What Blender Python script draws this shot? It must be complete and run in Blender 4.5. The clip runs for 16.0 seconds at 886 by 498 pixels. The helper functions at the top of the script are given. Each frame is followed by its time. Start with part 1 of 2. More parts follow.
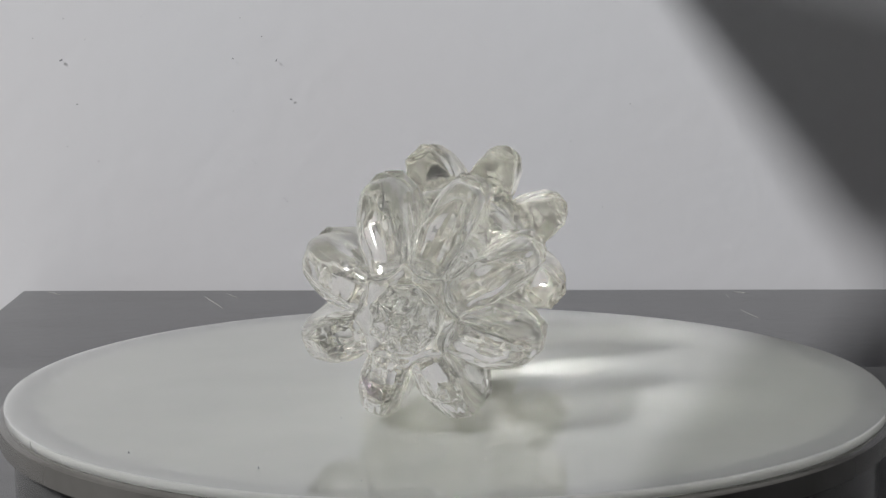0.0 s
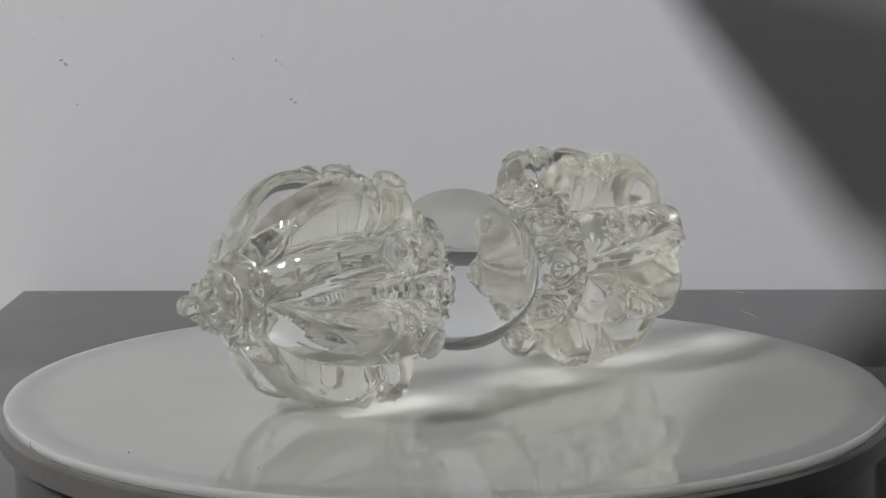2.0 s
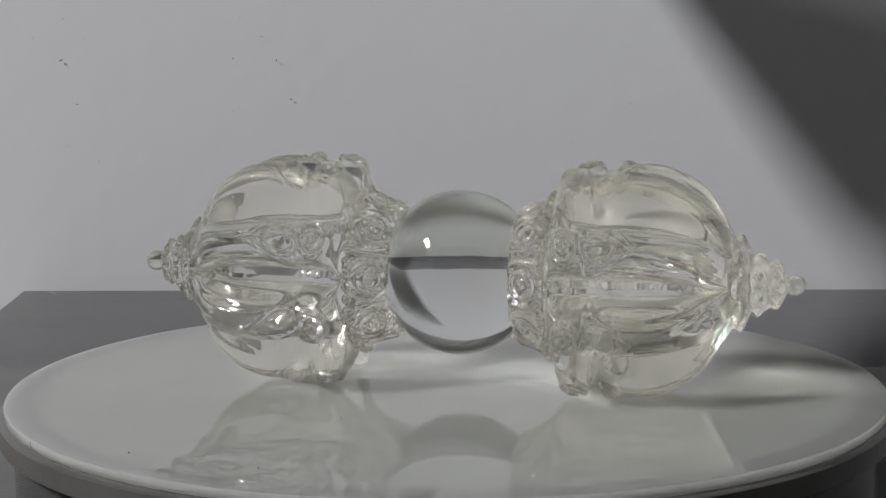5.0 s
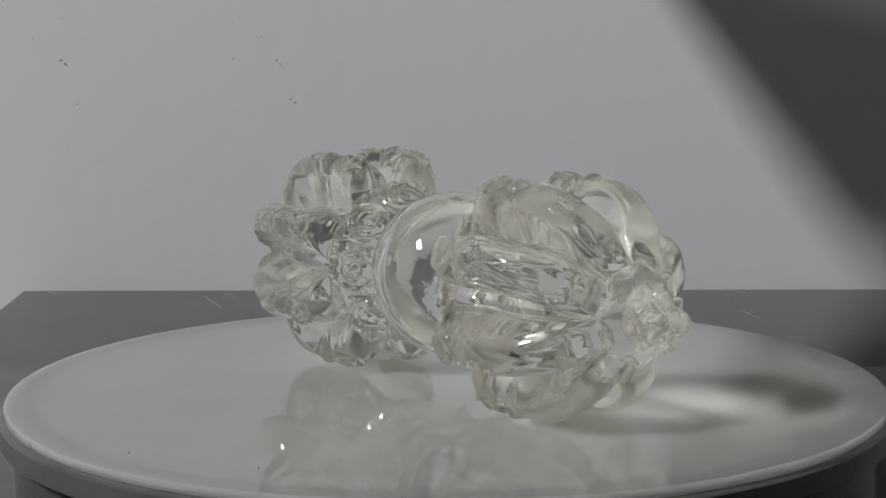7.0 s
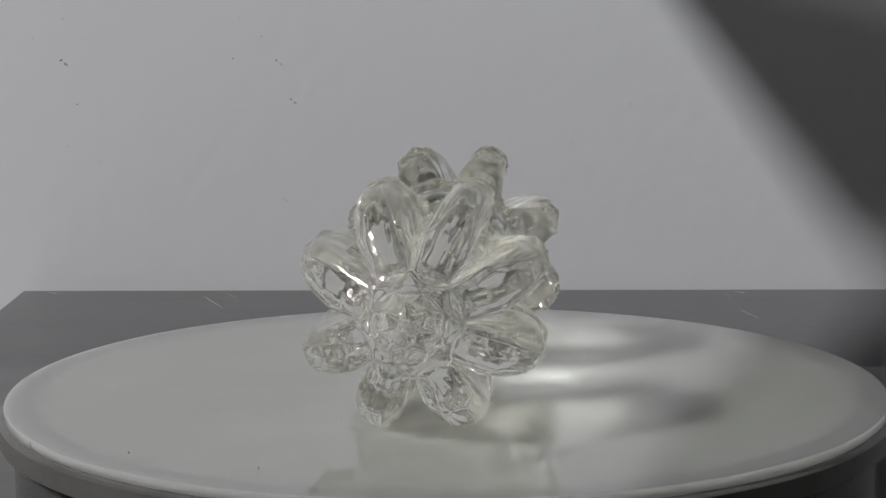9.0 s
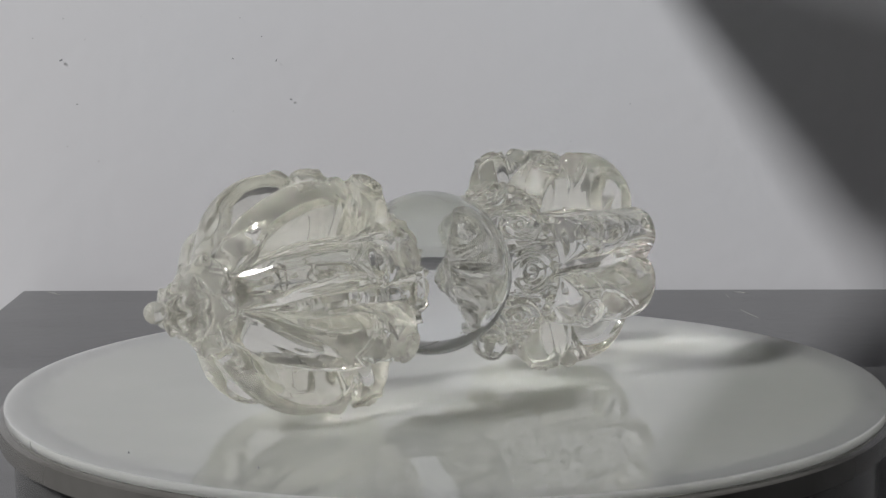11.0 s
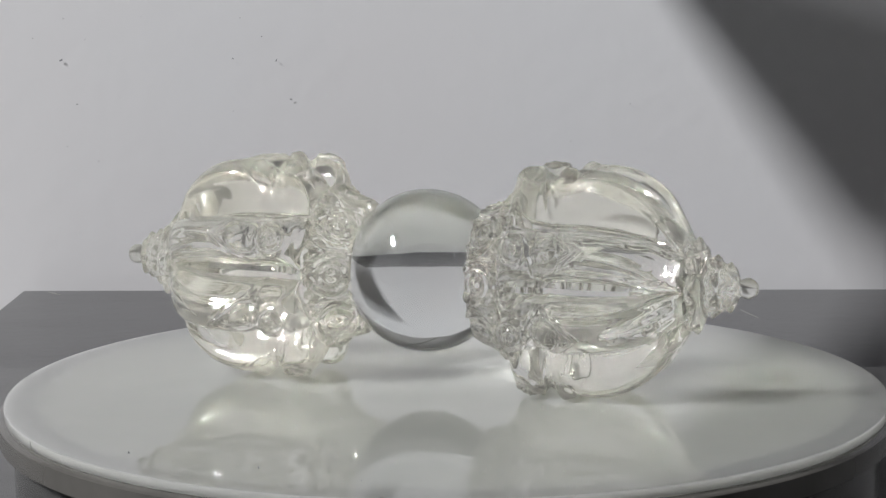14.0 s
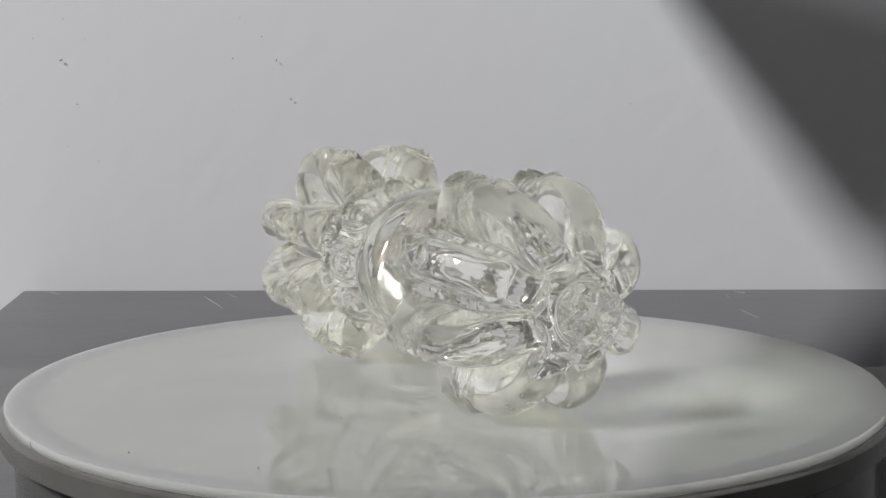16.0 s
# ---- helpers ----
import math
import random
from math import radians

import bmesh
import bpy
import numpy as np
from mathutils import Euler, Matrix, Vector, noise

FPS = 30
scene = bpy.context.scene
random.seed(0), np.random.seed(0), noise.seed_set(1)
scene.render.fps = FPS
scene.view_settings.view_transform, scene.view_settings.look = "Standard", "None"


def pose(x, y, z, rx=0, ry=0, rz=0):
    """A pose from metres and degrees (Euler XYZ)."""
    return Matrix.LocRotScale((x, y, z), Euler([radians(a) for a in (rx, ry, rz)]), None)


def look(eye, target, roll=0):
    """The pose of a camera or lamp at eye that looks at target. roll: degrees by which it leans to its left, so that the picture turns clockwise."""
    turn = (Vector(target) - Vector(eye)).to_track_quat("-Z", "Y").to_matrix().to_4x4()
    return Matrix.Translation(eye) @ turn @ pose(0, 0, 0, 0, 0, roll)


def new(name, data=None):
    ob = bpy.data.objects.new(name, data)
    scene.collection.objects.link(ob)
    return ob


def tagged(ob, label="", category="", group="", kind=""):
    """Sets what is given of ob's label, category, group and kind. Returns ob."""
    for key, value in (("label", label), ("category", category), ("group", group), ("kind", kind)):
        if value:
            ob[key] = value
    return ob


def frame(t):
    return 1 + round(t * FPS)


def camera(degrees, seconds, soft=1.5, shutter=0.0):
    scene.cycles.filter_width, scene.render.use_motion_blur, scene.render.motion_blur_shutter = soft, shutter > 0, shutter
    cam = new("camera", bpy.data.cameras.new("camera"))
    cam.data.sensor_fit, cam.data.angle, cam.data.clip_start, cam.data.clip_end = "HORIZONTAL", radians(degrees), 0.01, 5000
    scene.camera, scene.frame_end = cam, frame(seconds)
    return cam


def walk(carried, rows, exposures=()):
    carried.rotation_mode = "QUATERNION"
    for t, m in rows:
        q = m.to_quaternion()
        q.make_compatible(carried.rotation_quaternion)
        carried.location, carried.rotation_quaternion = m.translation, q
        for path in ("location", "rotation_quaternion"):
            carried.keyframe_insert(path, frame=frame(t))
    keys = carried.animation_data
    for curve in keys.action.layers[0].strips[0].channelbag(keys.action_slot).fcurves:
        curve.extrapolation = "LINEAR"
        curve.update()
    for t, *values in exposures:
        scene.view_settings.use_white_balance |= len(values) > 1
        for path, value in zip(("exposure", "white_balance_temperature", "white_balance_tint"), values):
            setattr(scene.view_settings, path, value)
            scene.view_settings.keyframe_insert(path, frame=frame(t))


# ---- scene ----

from math import cos, sin, pi, sqrt, exp

# ---------------------------------------------------------------- camera
SECONDS = 16.0
cam = camera(25.94, SECONDS, soft=1.5)
EYE = Vector((0.0, -0.3279, 0.07104))
PITCH, YAW = radians(8.219), radians(-0.11)
AHEAD = Vector((sin(YAW) * cos(PITCH), cos(YAW) * cos(PITCH), -sin(PITCH)))
CAM_POSE = look(EYE, EYE + AHEAD, 0.0)
EXPOSURES = [(t, 4.52 - d) for t, d in ((0.0, 0.15), (1.0, 0.25), (2.5, 0.38), (4.0, 0.47), (7.0, 0.65), (8.5, 0.65), (9.2, 0.55), (11.4, 0.25), (12.5, 0.15), (16.0, 0.15))]
walk(cam, [(0.0, CAM_POSE), (SECONDS, CAM_POSE)], exposures=EXPOSURES)

# ---------------------------------------------------------------- light
world = bpy.data.worlds.new("world")
scene.world = world
world.use_nodes = True
world.node_tree.nodes["Background"].inputs[0].default_value = (0.55, 0.6, 0.7, 1)
world.node_tree.nodes["Background"].inputs[1].default_value = 0.004

LAMP = Vector((-2.0, -0.94, 1.87))
key = bpy.data.lights.new("window_light", "AREA")
key.shape, key.size, key.size_y = "RECTANGLE", 0.60, 0.26
key.energy, key.color, key.spread = 1.28, (1.0, 1.0, 0.995), radians(90)
key_ob = new("window_light", key)
key_ob.matrix_world = look(LAMP, (0.40, 0.15, 0.0), -40)


# ---------------------------------------------------------------- materials
def material(name):
    m = bpy.data.materials.new(name)
    m.use_nodes = True
    nt = m.node_tree
    return m, nt, nt.nodes["Principled BSDF"]


def noise_ramp(nt, scale, stops, detail=4.0, rough=0.55, coords="Object", stretch=(1, 1, 1)):
    tc = nt.nodes.new("ShaderNodeTexCoord")
    mp = nt.nodes.new("ShaderNodeMapping")
    mp.inputs["Scale"].default_value = stretch
    nz = nt.nodes.new("ShaderNodeTexNoise")
    nz.inputs["Scale"].default_value, nz.inputs["Detail"].default_value = scale, detail
    nz.inputs["Roughness"].default_value = rough
    rp = nt.nodes.new("ShaderNodeValToRGB")
    nt.links.new(tc.outputs[coords], mp.inputs[0])
    nt.links.new(mp.outputs[0], nz.inputs["Vector"])
    nt.links.new(nz.outputs["Fac"], rp.inputs[0])
    el = rp.color_ramp.elements
    el[0].position, el[0].color = stops[0][0], (*stops[0][1], 1)
    el[1].position, el[1].color = stops[-1][0], (*stops[-1][1], 1)
    for p, c in stops[1:-1]:
        e = el.new(p)
        e.color = (*c, 1)
    return nz, rp


def bumped(nt, target, height, strength, distance):
    b = nt.nodes.new("ShaderNodeBump")
    b.inputs["Strength"].default_value, b.inputs["Distance"].default_value = strength, distance
    nt.links.new(height, b.inputs["Height"])
    nt.links.new(b.outputs[0], target.inputs["Normal"])


def mat_plain(name, a, b, scale, rough=0.5, bump=0.0, bump_scale=None, ior=1.45, stretch=(1, 1, 1)):
    m, nt, p = material(name)
    _, rp = noise_ramp(nt, scale, [(0.3, a), (0.7, b)], stretch=stretch)
    nt.links.new(rp.outputs[0], p.inputs["Base Color"])
    p.inputs["Roughness"].default_value, p.inputs["IOR"].default_value = rough, ior
    if bump:
        nz, _ = noise_ramp(nt, bump_scale or scale * 8, [(0, (0, 0, 0)), (1, (1, 1, 1))])
        bumped(nt, p, nz.outputs["Fac"], bump, 0.001)
    return m


def mat_crystal(name, haze, tint):
    """Clear rock crystal with faint milky clouds and a hand-polished surface."""
    m, nt, p = material(name)
    out = nt.nodes["Material Output"]
    nt.nodes.remove(p)
    g = nt.nodes.new("ShaderNodeBsdfGlass")
    g.inputs["Color"].default_value = (*tint, 1)
    g.inputs["IOR"].default_value, g.inputs["Roughness"].default_value = 1.54, 0.0
    nz, _ = noise_ramp(nt, 260, [(0, (0, 0, 0)), (1, (1, 1, 1))], detail=3)
    bumped(nt, g, nz.outputs["Fac"], 0.04, 0.0006)
    tr = nt.nodes.new("ShaderNodeBsdfTranslucent")
    tr.inputs["Color"].default_value = (0.97, 0.957, 0.905, 1)
    df = nt.nodes.new("ShaderNodeBsdfDiffuse")
    df.inputs["Color"].default_value = (0.97, 0.957, 0.905, 1)
    half = nt.nodes.new("ShaderNodeMixShader")
    half.inputs[0].default_value = 0.5
    nt.links.new(tr.outputs[0], half.inputs[1])
    nt.links.new(df.outputs[0], half.inputs[2])
    _, rp = noise_ramp(nt, 120, [(0.40, (haze * 0.25,) * 3), (0.68, (haze * 2.3,) * 3)], detail=6)
    mx = nt.nodes.new("ShaderNodeMixShader")
    nt.links.new(rp.outputs[0], mx.inputs[0])
    nt.links.new(g.outputs[0], mx.inputs[1])
    nt.links.new(half.outputs[0], mx.inputs[2])
    nt.links.new(mx.outputs[0], out.inputs[0])
    return m


M_BALL = mat_crystal("crystal_clear", 0.004, (0.985, 0.99, 0.985))
M_CRYSTAL = mat_crystal("crystal_carved", 0.066, (0.998, 0.996, 0.978))
M_HAZY = mat_crystal("crystal_milky", 0.092, (0.997, 0.993, 0.968))
M_TIP = mat_crystal("crystal_cloudy_tip", 0.15, (0.997, 0.993, 0.968))
M_WALL = mat_plain("backdrop_paper", (0.760, 0.742, 0.762), (0.762, 0.775, 0.812), 3.2, 0.85, 0.12, 160)
M_DISC = mat_plain("frosted_white_acrylic", (0.37, 0.375, 0.357), (0.41, 0.415, 0.392), 24, 0.012, ior=2.1)
frosted = M_DISC.node_tree.nodes["Principled BSDF"]
frosted.subsurface_method = "RANDOM_WALK"
frosted.inputs["Subsurface Weight"].default_value = 1.0
frosted.inputs["Subsurface Radius"].default_value = (1.0, 1.0, 0.95)
frosted.inputs["Subsurface Scale"].default_value = 0.018
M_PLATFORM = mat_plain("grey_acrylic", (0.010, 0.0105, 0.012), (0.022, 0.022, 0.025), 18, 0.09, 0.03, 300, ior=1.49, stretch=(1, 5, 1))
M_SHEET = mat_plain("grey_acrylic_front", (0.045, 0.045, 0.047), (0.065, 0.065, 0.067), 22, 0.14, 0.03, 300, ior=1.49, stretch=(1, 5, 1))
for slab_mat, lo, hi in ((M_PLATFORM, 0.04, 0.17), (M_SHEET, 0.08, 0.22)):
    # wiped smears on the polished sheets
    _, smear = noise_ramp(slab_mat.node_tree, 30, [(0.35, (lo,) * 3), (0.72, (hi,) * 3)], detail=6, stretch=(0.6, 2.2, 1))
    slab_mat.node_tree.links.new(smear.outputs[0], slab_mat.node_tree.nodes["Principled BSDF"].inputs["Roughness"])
M_CLEAR = mat_plain("clouded_acrylic", (0.085, 0.085, 0.083), (0.13, 0.13, 0.126), 40, 0.12, ior=1.49)
M_CLEAR.node_tree.nodes["Principled BSDF"].inputs["Transmission Weight"].default_value = 0.45
M_RIM = mat_plain("cloudy_acrylic_rim", (0.12, 0.115, 0.108), (0.17, 0.163, 0.154), 70, 0.25, ior=1.49)
M_RIM.node_tree.nodes["Principled BSDF"].inputs["Transmission Weight"].default_value = 0.35
# unseen walls and ceiling, made pale to bounce fill onto the set
M_ROOM = mat_plain("fill_bounce_paint", (0.74, 0.735, 0.74), (0.80, 0.795, 0.80), 2, 0.8)
# unseen floor and rear wall, darkened to give the crystal black reflections
M_DARK = mat_plain("dark_reflection_paint", (0.09, 0.09, 0.092), (0.12, 0.12, 0.122), 2, 0.8)
M_BOARD = mat_plain("grey_card", (0.33, 0.33, 0.33), (0.38, 0.38, 0.38), 12, 0.8)
# table stays out of view, its tone lightened to throw light upwards
M_TABLE = mat_plain("table_top", (0.30, 0.29, 0.275), (0.36, 0.35, 0.33), 14, 0.5)
M_DUST = mat_plain("dust", (0.14, 0.14, 0.16), (0.30, 0.30, 0.33), 300, 0.9)
M_SCRATCH = mat_plain("scratch", (0.2, 0.2, 0.19), (0.32, 0.32, 0.3), 300, 0.6)
M_CRACK = mat_plain("crack_dirt", (0.06, 0.06, 0.055), (0.09, 0.09, 0.08), 300, 0.9)


# ---------------------------------------------------------------- builders
def part(name, bm, mat, parent=None, label="", smooth=True, m=None, crease=0):
    me = bpy.data.meshes.new(name)
    bm.to_mesh(me)
    bm.free()
    me.materials.append(mat)
    if smooth:
        for f in me.polygons:
            f.use_smooth = True
        if crease:
            me.set_sharp_from_angle(angle=radians(crease))
    ob = new(name, me)
    if parent is not None:
        ob.parent = parent
    if m is not None:
        ob.matrix_basis = m
    if label:
        tagged(ob, label)
    return ob


def box(lo, hi, bevel=0.0, bm=None):
    bm = bm or bmesh.new()
    lo, hi = Vector(lo), Vector(hi)
    made = bmesh.ops.create_cube(bm, size=1.0, matrix=Matrix.Translation((lo + hi) / 2) @ Matrix.Diagonal((*(hi - lo), 1)))
    if bevel:
        es = list({e for v in made["verts"] for e in v.link_edges})
        bmesh.ops.bevel(bm, geom=es, offset=bevel, segments=3, profile=0.5, affect="EDGES")
    return bm


def turned(profile, steps=160, closed=True):
    """A ring turned about z: profile rows of (radius, z)."""
    bm = bmesh.new()
    rings = []
    for r, z in profile:
        if r < 1e-7:
            rings.append([bm.verts.new((0, 0, z))])
        else:
            rings.append([bm.verts.new((r * cos(2 * pi * k / steps), r * sin(2 * pi * k / steps), z)) for k in range(steps)])
    pairs = list(zip(rings, rings[1:]))
    if closed:
        pairs.append((rings[-1], rings[0]))
    for a, b in pairs:
        for k in range(steps):
            j = (k + 1) % steps
            if len(a) == 1 and len(b) == 1:
                continue
            if len(a) == 1:
                bm.faces.new((a[0], b[j], b[k]))
            elif len(b) == 1:
                bm.faces.new((a[k], a[j], b[0]))
            else:
                bm.faces.new((a[k], a[j], b[j], b[k]))
    bmesh.ops.recalc_face_normals(bm, faces=bm.faces)
    return bm


def spline(points, u):
    """Catmull-Rom through points, u from 0 to 1, spaced by length."""
    pts = [Vector(p) for p in points]
    d = [0.0]
    for a, b in zip(pts, pts[1:]):
        d.append(d[-1] + (b - a).length)
    s = u * d[-1]
    i = max(k for k in range(len(pts) - 1) if d[k] <= s + 1e-12)
    t = (s - d[i]) / (d[i + 1] - d[i])
    p0 = pts[i - 1] if i else 2 * pts[0] - pts[1]
    p3 = pts[i + 2] if i + 2 < len(pts) else 2 * pts[-1] - pts[-2]
    p1, p2 = pts[i], pts[i + 1]
    return 0.5 * (2 * p1 + (p2 - p0) * t + (2 * p0 - 5 * p1 + 4 * p2 - p3) * t * t + (3 * p1 - p0 - 3 * p2 + p3) * t ** 3)


def skin(name, rows, mat, parent, flip=False, wrap=False, label=""):
    """A shell from rows of points."""
    bm = bmesh.new()
    vs = [[bm.verts.new(p) for p in row] for row in rows]
    for a, b in zip(vs, vs[1:]):
        n = len(a)
        for k in range(n if wrap else n - 1):
            j = (k + 1) % n
            q = (a[k], a[j], b[j], b[k])
            bm.faces.new(q if flip else q[::-1])
    return part(name, bm, mat, parent, label)


def bell(d, w):
    return exp(-(d / w) ** 2)


# ---------------------------------------------------------------- room and setting
BACK_Y = 0.2140


def room():
    x0, x1, y0, y1, z0, z1, t = -2.1, 2.3, -2.6, 1.6, -0.82, 2.7, 0.12
    part_floor = part("floor", box((x0, y0, z0 - t), (x1, y1, z0)), M_DARK, smooth=False)
    tagged(part_floor, "unseen floor kept dark for blacks mirrored in the crystal", "floor", kind="structure")
    tagged(part("ceiling", box((x0, y0, z1), (x1, y1, z1 + t)), M_ROOM, smooth=False), "unseen white ceiling added to bounce fill light", "ceiling", kind="structure")
    tagged(part("wall_north", box((x0 - t, y1, z0), (x1 + t, y1 + t, z1)), M_ROOM, smooth=False), "unseen pale room wall added to bounce fill light", "wall", kind="structure")
    tagged(part("wall_south", box((x0 - t, y0 - t, z0), (x1 + t, y0, z1)), M_DARK, smooth=False), "unseen wall behind the camera, kept dark for blacks in the crystal", "wall", kind="structure")
    tagged(part("wall_east", box((x1, y0, z0), (x1 + t, y1, z1)), M_ROOM, smooth=False), "unseen pale room wall added to bounce fill light", "wall", kind="structure")
    bm = bmesh.new()
    a, b, c, d = -1.30, -0.55, 1.45, 2.35
    box((x0 - t, y0, z0), (x0, a, z1), bm=bm)
    box((x0 - t, b, z0), (x0, y1, z1), bm=bm)
    box((x0 - t, a, z0), (x0, b, c), bm=bm)
    box((x0 - t, a, d), (x0, b, z1), bm=bm)
    tagged(part("wall_west", bm, M_ROOM, smooth=False), "unseen pale wall with a window opening, bounces fill light", "wall", kind="structure")


def setting():
    bm = bmesh.new()
    # a tall sheet of stiff paper, very slightly bowed, standing behind the slab
    run = [(BACK_Y + 0.002 * (k / 20) ** 2, -0.0806 + 0.245 * k / 20) for k in range(21)]
    front = [[bm.verts.new((x, y, z)) for x in (-0.6, 0.9)] for y, z in run]
    rear = [[bm.verts.new((x, y + 0.0008, z)) for x in (-0.6, 0.9)] for y, z in run]
    for p, q, r, t in zip(front, front[1:], rear, rear[1:]):
        bm.faces.new((p[0], p[1], q[1], q[0]))
        bm.faces.new((r[1], r[0], t[0], t[1]))
        bm.faces.new((p[0], q[0], t[0], r[0]))
        bm.faces.new((p[1], r[1], t[1], q[1]))
    bm.faces.new((front[0][0], rear[0][0], rear[0][1], front[0][1]))
    bm.faces.new((front[-1][0], front[-1][1], rear[-1][1], rear[-1][0]))
    bmesh.ops.recalc_face_normals(bm, faces=bm.faces)
    w = part("backdrop", bm, M_WALL, crease=30)
    tagged(w, "matt white paper backdrop with faint smudges", "backdrop", kind="structure")
    table = tagged(new("table"), "unseen table carrying the platform and backdrop, lightened to bounce light up", "table")
    table.location = (0.0, 0.0, -0.82)
    part("tabletop", box((-0.9, -0.25, 0.71), (0.95, 0.6, 0.739), 0.003), M_TABLE, table, smooth=False)
    for i, (x, y) in enumerate(((-0.85, -0.2), (0.9, -0.2), (-0.85, 0.55), (0.9, 0.55))):
        part("leg", box((x - 0.025, y - 0.025, 0.0), (x + 0.025, y + 0.025, 0.71), 0.003), M_TABLE, table, smooth=False)
    plat = tagged(new("platform"), "dark grey glossy acrylic slab under the turntable", "platform")
    plat.matrix_basis = pose(0.0, 0.0, -0.0802, 0, 0, 0.7)
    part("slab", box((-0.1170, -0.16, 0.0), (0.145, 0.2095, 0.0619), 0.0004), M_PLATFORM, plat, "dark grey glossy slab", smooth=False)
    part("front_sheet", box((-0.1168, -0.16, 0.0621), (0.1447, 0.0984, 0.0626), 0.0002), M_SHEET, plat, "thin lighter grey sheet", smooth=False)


def on_line(px, py):
    """Where the line of sight at (px, py), as shares of the picture's width from its centre, meets the backdrop."""
    side = AHEAD.cross(Vector((0, 0, 1))).normalized()
    up = side.cross(AHEAD)
    k = 2 * math.tan(radians(25.94) / 2)
    d = AHEAD + side * (px * k) + up * (py * k)
    return EYE + d * ((BACK_Y - EYE.y) / d.y)


def on_level(px, py, z):
    """The same line of sight where it meets the height z."""
    side = AHEAD.cross(Vector((0, 0, 1))).normalized()
    up = side.cross(AHEAD)
    k = 2 * math.tan(radians(25.94) / 2)
    d = AHEAD + side * (px * k) + up * (py * k)
    return EYE + d * ((z - EYE.z) / d.z)


def shade_board():
    """An unseen card added over the set to block light from its far corner."""
    # its edge is fitted to where the shade shows in the camera's view
    w1 = on_line(0.262, 0.2813)
    w2 = on_line(0.494, -0.040)
    dirn = (w2 - w1)
    lower = w1 + dirn * 1.15
    upper = w1 - dirn * 0.35
    p1 = upper + (LAMP - upper) * 0.030
    p2 = lower + (LAMP - lower) * 0.07
    e = (p2 - p1).normalized()
    n = e.cross((LAMP - (p1 + p2) / 2).normalized()).normalized()
    if n.x < 0:
        n = -n
    th = e.cross(n).normalized() * 0.003
    bm = bmesh.new()
    q = [p1, p2, p2 + n * 0.085, p1 + n * 0.085]
    a = [bm.verts.new(v) for v in q]
    b = [bm.verts.new(v + th) for v in q]
    bm.faces.new(a)
    bm.faces.new(b[::-1])
    for k in range(4):
        j = (k + 1) % 4
        bm.faces.new((a[j], a[k], b[k], b[j]))
    bmesh.ops.recalc_face_normals(bm, faces=bm.faces)
    ob = part("shade_card", bm, M_BOARD, smooth=False)
    tagged(ob, "unseen grey card added above the backdrop to cast its corner shade", "card", kind="structure")


# ---------------------------------------------------------------- turntable
R_DISC = 0.0752


def turntable():
    table = tagged(new("turntable"), "round turntable with glossy white top on clear acrylic housing", "turntable")
    table.matrix_basis = pose(0.0001, 0, -0.0176, 0, -0.45, 0)
    o = 0.0178
    h = 0.0016
    disc = part("disc", turned([(0, o), (R_DISC - 0.0002, o), (R_DISC - 0.00006, o - 0.00006), (R_DISC, o - 0.0002), (R_DISC, o - h + 0.00015), (R_DISC - 0.00015, o - h),
                                (0.0702, o - h), (0.0702, o - 0.012), (0, o - 0.012)], 256, False), M_DISC, table, "glossy frosted white acrylic disc", crease=15)
    part("flange", turned([(0.0704, o - 0.0018), (0.0758, o - 0.0018), (0.0763, o - 0.0022), (0.0763, o - 0.0054), (0.0758, o - 0.0058), (0.0704, o - 0.0058)], 256), M_RIM, table, "cloudy clear rounded rim", crease=50)
    part("drum", turned([(0.0705, 0.0), (0.0738, 0.0), (0.0738, o - 0.0060), (0.0705, o - 0.0060)], 256), M_CLEAR, table, "clear acrylic drum wall", crease=30)
    part("foot", turned([(0, 0.0), (0.069, 0.0), (0.069, 0.003), (0, 0.003)], 128, False), M_PLATFORM, table, "dark grey foot plate", crease=30)
    part("bearing", turned([(0, 0.003), (0.02, 0.003), (0.02, o - 0.0122), (0, o - 0.0122)], 64, False), M_PLATFORM, table, "dark round bearing post", crease=30)
    a = 3.698
    bm = box((-0.0002, -0.00005, -0.0007), (0.00006, 0.00005, 0.0007))
    for v in bm.verts:
        v.co.y += v.co.z * -0.45
    part("crack", bm, M_CRACK, disc, "dark hairline crack", smooth=False, m=Matrix.Translation((R_DISC * cos(a), R_DISC * sin(a), o - 0.0009)) @ Matrix.Rotation(a, 4, "Z"))
    return disc


# ---------------------------------------------------------------- crystal sceptre
ZC = 0.01980
BALL_R, BALL_X = 0.01410, 0.01030
COLLAR_X, CAGE_X = 0.0170, 0.0468
CREST = [(0.0170, 0.01300), (0.0176, 0.0146), (0.0181, 0.0172), (0.0189, 0.0188), (0.0205, 0.0198), (0.0228, 0.0198), (0.0246, 0.0193),
         (0.0256, 0.0187), (0.0264, 0.0194), (0.0282, 0.0203), (0.0315, 0.0204), (0.0350, 0.0199), (0.0385, 0.0184), (0.0420, 0.0156),
         (0.0446, 0.0116), (0.0460, 0.0090), (0.0468, 0.0076)]
GROOVE = [(0.0170, 0.01300), (0.0180, 0.0124), (0.0200, 0.0114), (0.0240, 0.0108), (0.0300, 0.0108), (0.0350, 0.0104), (0.0400, 0.0094),
          (0.0440, 0.0082), (0.0468, 0.0076)]


def at(x, r, th, side):
    return Vector((side * x, r * sin(th), ZC + r * cos(th)))


def resampled(points, n):
    return [spline(points, k / (n - 1)) for k in range(n)]


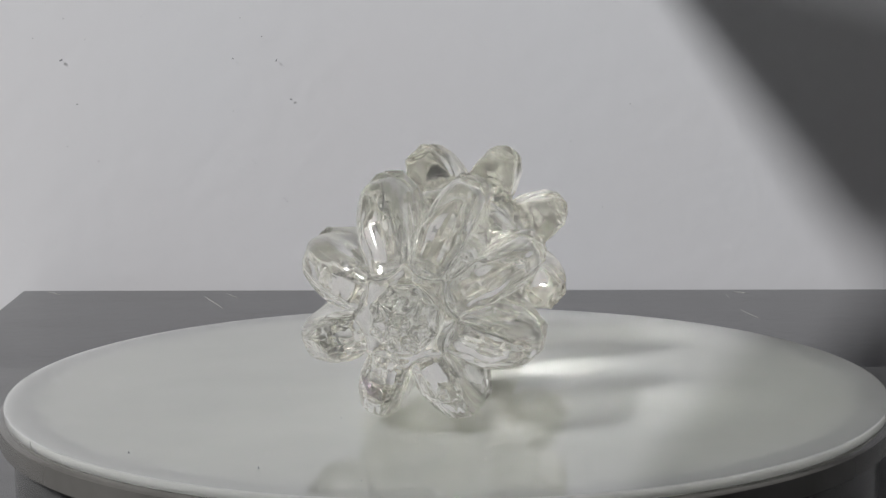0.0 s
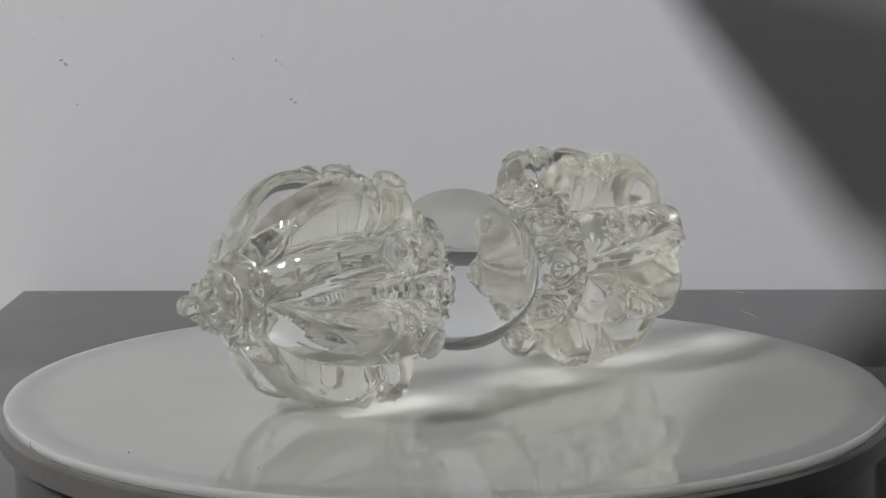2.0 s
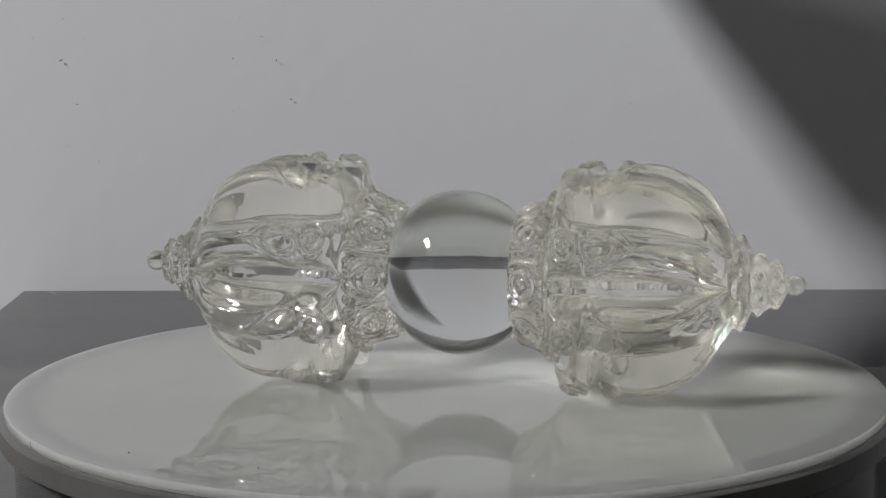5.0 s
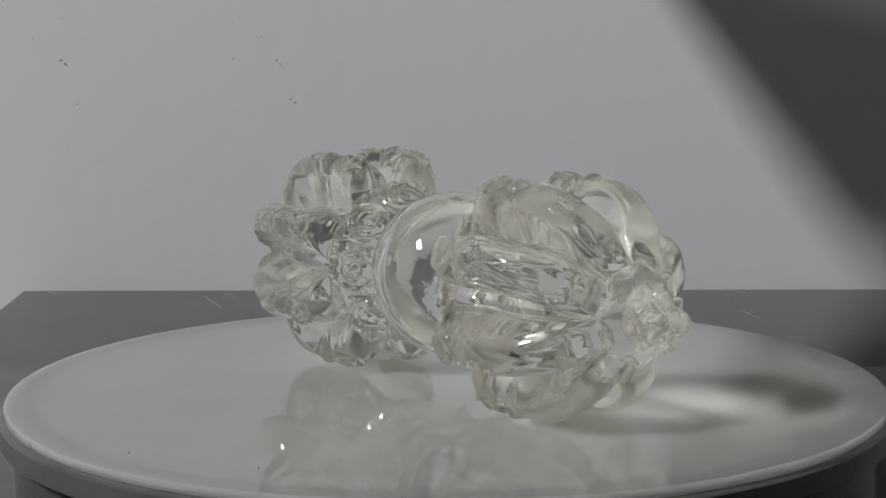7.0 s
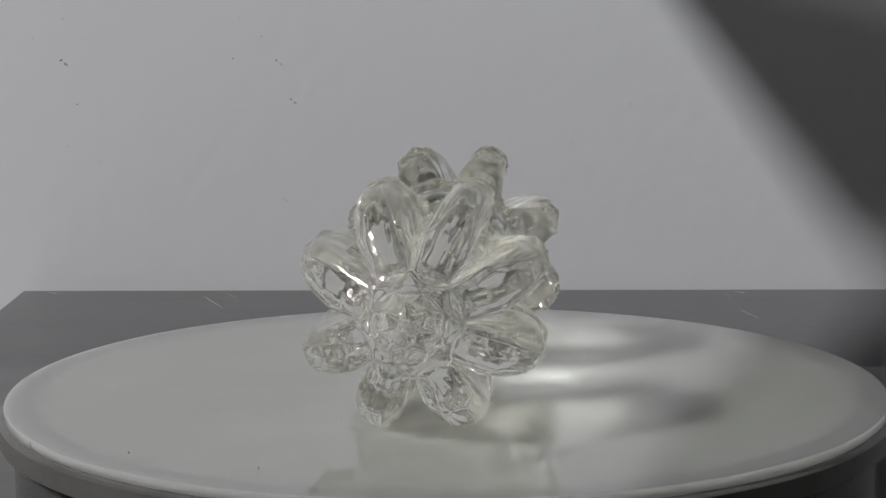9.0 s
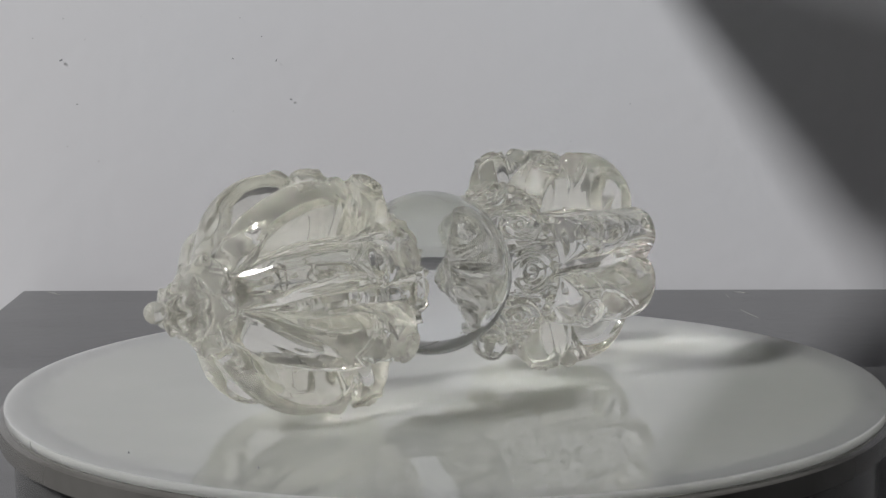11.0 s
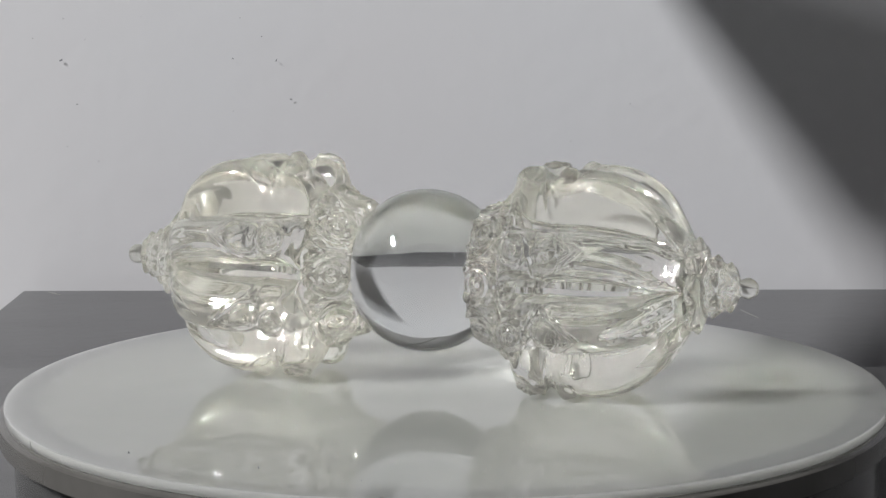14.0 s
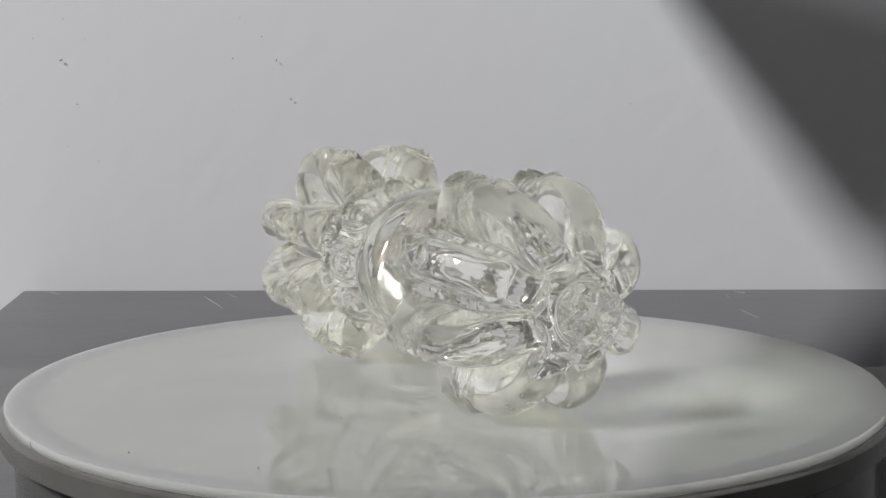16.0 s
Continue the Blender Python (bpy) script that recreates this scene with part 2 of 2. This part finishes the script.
def groove_at(x):
    xs, rs = [p[0] for p in GROOVE], [p[1] for p in GROOVE]
    return float(np.interp(x, xs, rs))


def prong(side, mid, parent, mat, rng):
    """One carved prong with its share of the stem, as a strip of the crystal's skin between two grooves."""
    ns, na, ng = 240, 60, 6
    crest = resampled(CREST, ns)
    half = 0.0051 + rng.uniform(-0.0002, 0.0002)
    grow = 1 + rng.uniform(-0.018, 0.018)
    lean = radians(rng.uniform(-2.0, 2.0))
    rows = []
    for i, c in enumerate(crest):
        s = i / (ns - 1)
        ends = min(1.0, s * 9) * min(1.0, (1 - s) * 9)
        row = []
        wide = min(radians(21.6), math.asin(min(0.9, half / (c.y * 0.94))))
        angles = [-radians(22.5) + (radians(22.5) - wide) * k / ng for k in range(ng)]
        angles += [wide * sin(-pi / 2 + pi * k / na) for k in range(na + 1)]
        angles += [wide + (radians(22.5) - wide) * (k + 1) / ng for k in range(ng)]
        for a in angles:
            u = min(1.0, abs(a) / wide)
            w = (1 - u ** 2.7) ** 0.46
            x = c.x
            low = groove_at(x)
            top = low + (c.y * (1 - 0.016 * ends) - low) * (1 + (grow - 1) * ends)
            y = top * a
            # carved face: ringed eye, brow, pointed nose and side fins
            d = 0.0
            if 0.017 < x < 0.036:
                e = sqrt((x - 0.0212) ** 2 / 0.75 + (y / 1.05) ** 2)
                d += 0.0009 * bell(e - 0.0026, 0.00040) + 0.0008 * bell(e - 0.0013, 0.00034) + 0.0010 * bell(e, 0.0006)
                d -= 0.0005 * bell(e - 0.00195, 0.00028)
                q = sqrt((x - 0.0268) ** 2 + y * y)
                d += 0.0012 * bell(q, 0.0017) - 0.0008 * bell(q - 0.0027, 0.00035)
                tip = abs(y) + 0.75 * (x - 0.0268)
                d -= 0.00042 * bell(tip - 0.0035, 0.00035) * bell(x - 0.0290, 0.0034)
                tip = abs(y) + 0.9 * (x - 0.0285)
                d -= 0.00030 * bell(tip - 0.0036, 0.0003) * bell(x - 0.031, 0.003)
                d -= 0.0008 * bell(x - 0.02455, 0.00032)
            # worn, hand-cut facets
            rough = min(1.0, max(0.0, (x - 0.0178) / 0.003))
            d -= 0.00022 * bell(u - 0.60, 0.06) * bell(x - 0.0365, 0.0065)
            d += 0.00025 * bell(u - 0.76, 0.05) * bell(x - 0.0370, 0.0060)
            crease = 1 - min(1.0, abs(noise.noise(Vector((x * 130, mid * 5 + a * 9, side * 7 + 2)))) * 3.2)
            d -= rough * 0.00005 * crease ** 2
            d += rough * 0.00013 * noise.noise(Vector((x * 150, mid * 7 + a * 5, side * 5)))
            fine = max(0.0, min(1.0, (0.034 - x) / 0.003)) + 0.6 * max(0.0, min(1.0, (x - 0.040) / 0.003))
            d += rough * fine * 0.00005 * noise.noise(Vector((x * 800, (mid * 7 + a) * 0.018 * 800, side * 31)))
            r = low + (top - low) * w + d * w * ends
            # the stem between the prongs is cut with a fine ridge
            r += 0.0004 * (1 - w) * ends * max(0.0, (abs(a) - wide) / (radians(22.5) - wide)) if abs(a) > wide else 0.0
            row.append(at(x, r, mid + a + lean * w * ends, side))
        rows.append(row)
    return skin("prong", rows, mat, parent, flip=side < 0)


def collar(side, parent, mat):
    """Flared neck with eight ringed lotus petals."""
    prof = [(BALL_X, sqrt(BALL_R ** 2 - BALL_X ** 2)), (0.01045, 0.0102), (0.0109, 0.0108), (0.0122, 0.0113), (0.0140, 0.0119), (0.0156, 0.0127), (0.0164, 0.0131), (0.0170, 0.0130)]
    ns, na = 60, 384
    pts = resampled(prof, ns)
    rows = []
    for i, c in enumerate(pts):
        ends = min(1.0, i / 5) * min(1.0, (ns - 1 - i) / 4)
        row = []
        for k in range(na):
            th = 2 * pi * k / na
            f = ((th / (2 * pi) * 8 + 0.5) % 1.0) - 0.5
            y = f * 2 * pi / 8 * c.y
            x = c.x - 0.0130
            e = sqrt((x / 0.95) ** 2 + (y / 1.0) ** 2)
            d = 0.0010 * bell(e - 0.0035, 0.00036) + 0.0009 * bell(e - 0.0021, 0.0003) + 0.0010 * bell(e, 0.0007)
            d -= 0.00025 * bell(e - 0.0028, 0.0003)
            d -= 0.0005 * bell(abs(f) - 0.5, 0.06) * (1 if c.x < 0.0155 else 0.3)
            d += 0.00004 * noise.noise(Vector((c.x * 800, th * 10.5, side * 17)))
            row.append(at(c.x, c.y + d * ends, th, side))
        rows.append(row)
    return skin("lotus_collar", rows, mat, parent, flip=side < 0, wrap=True, label="flared collar carved with ringed lotus petals")


def tip_x(x, side):
    """One end is cut a little shorter than the other."""
    return CAGE_X + (x - CAGE_X) * (0.92 if side > 0 else 1.0)


def crown(side, parent, mat):
    prof = [(0.0468, 0.0076), (0.0473, 0.0074), (0.0480, 0.0073), (0.0487, 0.0070), (0.0492, 0.0060), (0.0496, 0.0050), (0.0502, 0.0047), (0.0509, 0.0049), (0.0516, 0.0047),
            (0.0524, 0.0041), (0.0532, 0.0037), (0.0539, 0.0036), (0.0545, 0.0032), (0.0550, 0.0024), (0.05535, 0.0016), (0.0556, 0.0013)]
    ns, na = 90, 192
    rows = []
    for i, c in enumerate(resampled(prof, ns)):
        ends = min(1.0, i / 4) * min(1.0, (ns - 1 - i) / 10)
        row = []
        for k in range(na):
            th = 2 * pi * k / na
            up, mid = max(0.0, cos(8 * th)), max(0.0, -cos(8 * th))
            d = 0.0009 * up * bell(c.x - 0.0480, 0.0007) + 0.0006 * mid * bell(c.x - 0.0509, 0.0007) + 0.0006 * up * bell(c.x - 0.0538, 0.0007)
            d -= 0.0005 * mid * bell(c.x - 0.0480, 0.0009) + 0.0004 * up * bell(c.x - 0.0509, 0.0008) + 0.0004 * mid * bell(c.x - 0.0538, 0.0009)
            row.append(at(tip_x(c.x, side), c.y + d * ends, th, side))
        rows.append(row)
    return skin("crown", rows, mat, parent, flip=side < 0, wrap=True, label="small stepped crown with knobbed points")


def finial(side, parent, mat):
    r, x0 = 0.00175, tip_x(0.0556, side)
    cx = x0 + sqrt(r * r - 0.0013 ** 2)
    a0 = math.asin(0.0013 / r)
    rows = []
    for i in range(25):
        a = a0 + (pi - a0 - 0.01) * i / 24
        rows.append([at(cx - r * cos(a), max(1e-5, r * sin(a)), 2 * pi * k / 40, side) for k in range(40)])
    return skin("finial", rows, mat, parent, flip=side < 0, wrap=True, label="round polished bead tip")


def sceptre():
    ob = tagged(new("crystal_vajra"), "clear rock crystal double-ended ritual sceptre with carved prongs", "sceptre")
    a0 = math.acos(BALL_X / BALL_R)
    rows = [[at(-BALL_R * cos(a0 + (pi - 2 * a0) * i / 90), BALL_R * sin(a0 + (pi - 2 * a0) * i / 90), 2 * pi * k / 160, 1) for k in range(160)] for i in range(91)]
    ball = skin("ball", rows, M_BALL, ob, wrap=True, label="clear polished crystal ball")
    ball.visible_shadow = False  # shadow switched off, stands in for light passing through the crystal
    rng = random.Random(4)
    bead = None
    for side in (1, -1):
        mat = M_CRYSTAL if side > 0 else M_HAZY
        neck = collar(side, ob, mat)
        for k in range(8):
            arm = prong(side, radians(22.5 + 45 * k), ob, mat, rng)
            arm.visible_shadow = k in (2, 4, 6)  # only three prongs cast shadow, to lighten the crystal and the disc
        tip_mat = M_CRYSTAL if side > 0 else M_TIP
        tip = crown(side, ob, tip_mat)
        # crown's shadow switched off too, to soften the shade on the disc
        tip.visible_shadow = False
        finial(side, tip, tip_mat)
        for k in range(40):
            th = 2 * pi * (k + 0.5) / 40
            p = at(0.0165, 0.0138, th, side)
            if bead is None:
                bm = bmesh.new()
                bmesh.ops.create_icosphere(bm, subdivisions=2, radius=0.0009)
                bead = part("bead", bm, M_CRYSTAL, neck)
                bead.location = p
            else:
                b = new("bead", bead.data)
                b.parent = neck
                b.location = p
    return ob


# ---------------------------------------------------------------- small traces
def traces():
    side = AHEAD.cross(Vector((0, 0, 1))).normalized()
    specks = "-.4286 .2602 3 0|-.4043 .2366 3 1|-.4311 .213 9 1|-.2047 .2398 4 0|-.2372 .2149 5 0|-.1881 .2130 6 2|-.1715 .1690 7 0|-.4126 .1633 5 0|-.2366 .1556 3 0|.2111 .1639 3 0|.1798 .0472 3 0|-.1792 .0568 4 0|.3648 .1550 3 0|-.2149 .0995 3 0|-.4235 .1155 3 1|-.3884 .0989 3 0|.1441 .1218 3 0|-.4630 .2379 3 0|-.2289 .2609 3 0|-.3406 .2621 3 0"
    bm = bmesh.new()
    for row in specks.split("|"):
        px, py, size, turn = [float(v) for v in row.split()]
        p = on_line(px, py) + Vector((0, -0.0002, 0))
        k = size * 0.000046
        m = Matrix.Translation(p) @ Matrix.Rotation(-0.6 * turn + 0.2, 4, "Y") @ Matrix.Diagonal((k * 1.3, 0.00008, k * 0.6, 1))
        bmesh.ops.create_icosphere(bm, subdivisions=2, radius=1.0, matrix=m)
    for px, py, size, turn in ((0.0772, -0.2736, 9, 1), (-0.2085, -0.2468, 4, 0), (-0.0918, -0.262, 3, 0), (0.0268, -0.2398, 3, 0), (-0.3546, -0.2297, 3, 0), (-0.115, -0.191, 3, 1)):
        p = on_level(px, py, 0.0001)
        k = size * 0.000022
        m = Matrix.Translation(p) @ Matrix.Rotation(0.7 * turn, 4, "Z") @ Matrix.Diagonal((k * 1.2, k * 1.6, 0.0002, 1))
        bmesh.ops.create_icosphere(bm, subdivisions=2, radius=1.0, matrix=m)
    tagged(part("dust_specks", bm, M_DUST), "tiny dark dust specks on backdrop and turntable", "dust", kind="stuff")
    bm = bmesh.new()
    for x1, y1, x2, y2, w in ((-0.4465, -0.0485, -0.4300, -0.0520, 0.5), (-0.2700, -0.0530, -0.2470, -0.0680, 1.2), (-0.2450, -0.0500, -0.2300, -0.0560, 0.7),
                              (0.3345, -0.0680, 0.3580, -0.0790, 0.5), (0.3190, -0.0510, 0.3240, -0.0560, 0.5), (0.3270, -0.0480, 0.3450, -0.0500, 0.5), (-0.105, -0.0478, -0.098, -0.0485, 0.6)):
        p, q = on_level(x1, y1, -0.0183), on_level(x2, y2, -0.0183)
        m = Matrix.Translation((p + q) / 2) @ (q - p).to_track_quat("X", "Z").to_matrix().to_4x4() @ Matrix.Diagonal(((q - p).length / 2, 0.00012 * w, 0.0001, 1))
        bmesh.ops.create_icosphere(bm, subdivisions=2, radius=1.0, matrix=m)
    tagged(part("scratch_marks", bm, M_SCRATCH), "fine pale scratches on the dark grey slab", "scratches", kind="stuff")


room()
setting()
shade_board()
disc = turntable()
vajra = sceptre()
traces()


# ---------------------------------------------------------------- what moves
TURNS = [(0.0, -97.4), (1.5, -128.7), (2.5, -147.9), (3.5, -166.6), (4.2, -179.0), (5.2, -198.2), (6.3, -220.1), (7.5, -244.3), (9.0, -275.1),
         (10.2, -300.0), (11.5, -327.3), (12.5, -348.7), (13.5, -369.7), (14.5, -391.2), (16.0, -422.6)]


def motions():
    rows = []
    for t, deg in TURNS:
        a = radians(deg)
        e, n = Vector((cos(a), sin(a), 0)), Vector((-sin(a), cos(a), 0))
        p = Vector((-0.0005, 0, 0)) + e * -0.0031 + n * 0.0002
        rows.append((t, pose(p.x, p.y, p.z, 0, 0, deg)))
    walk(vajra, rows)


motions()
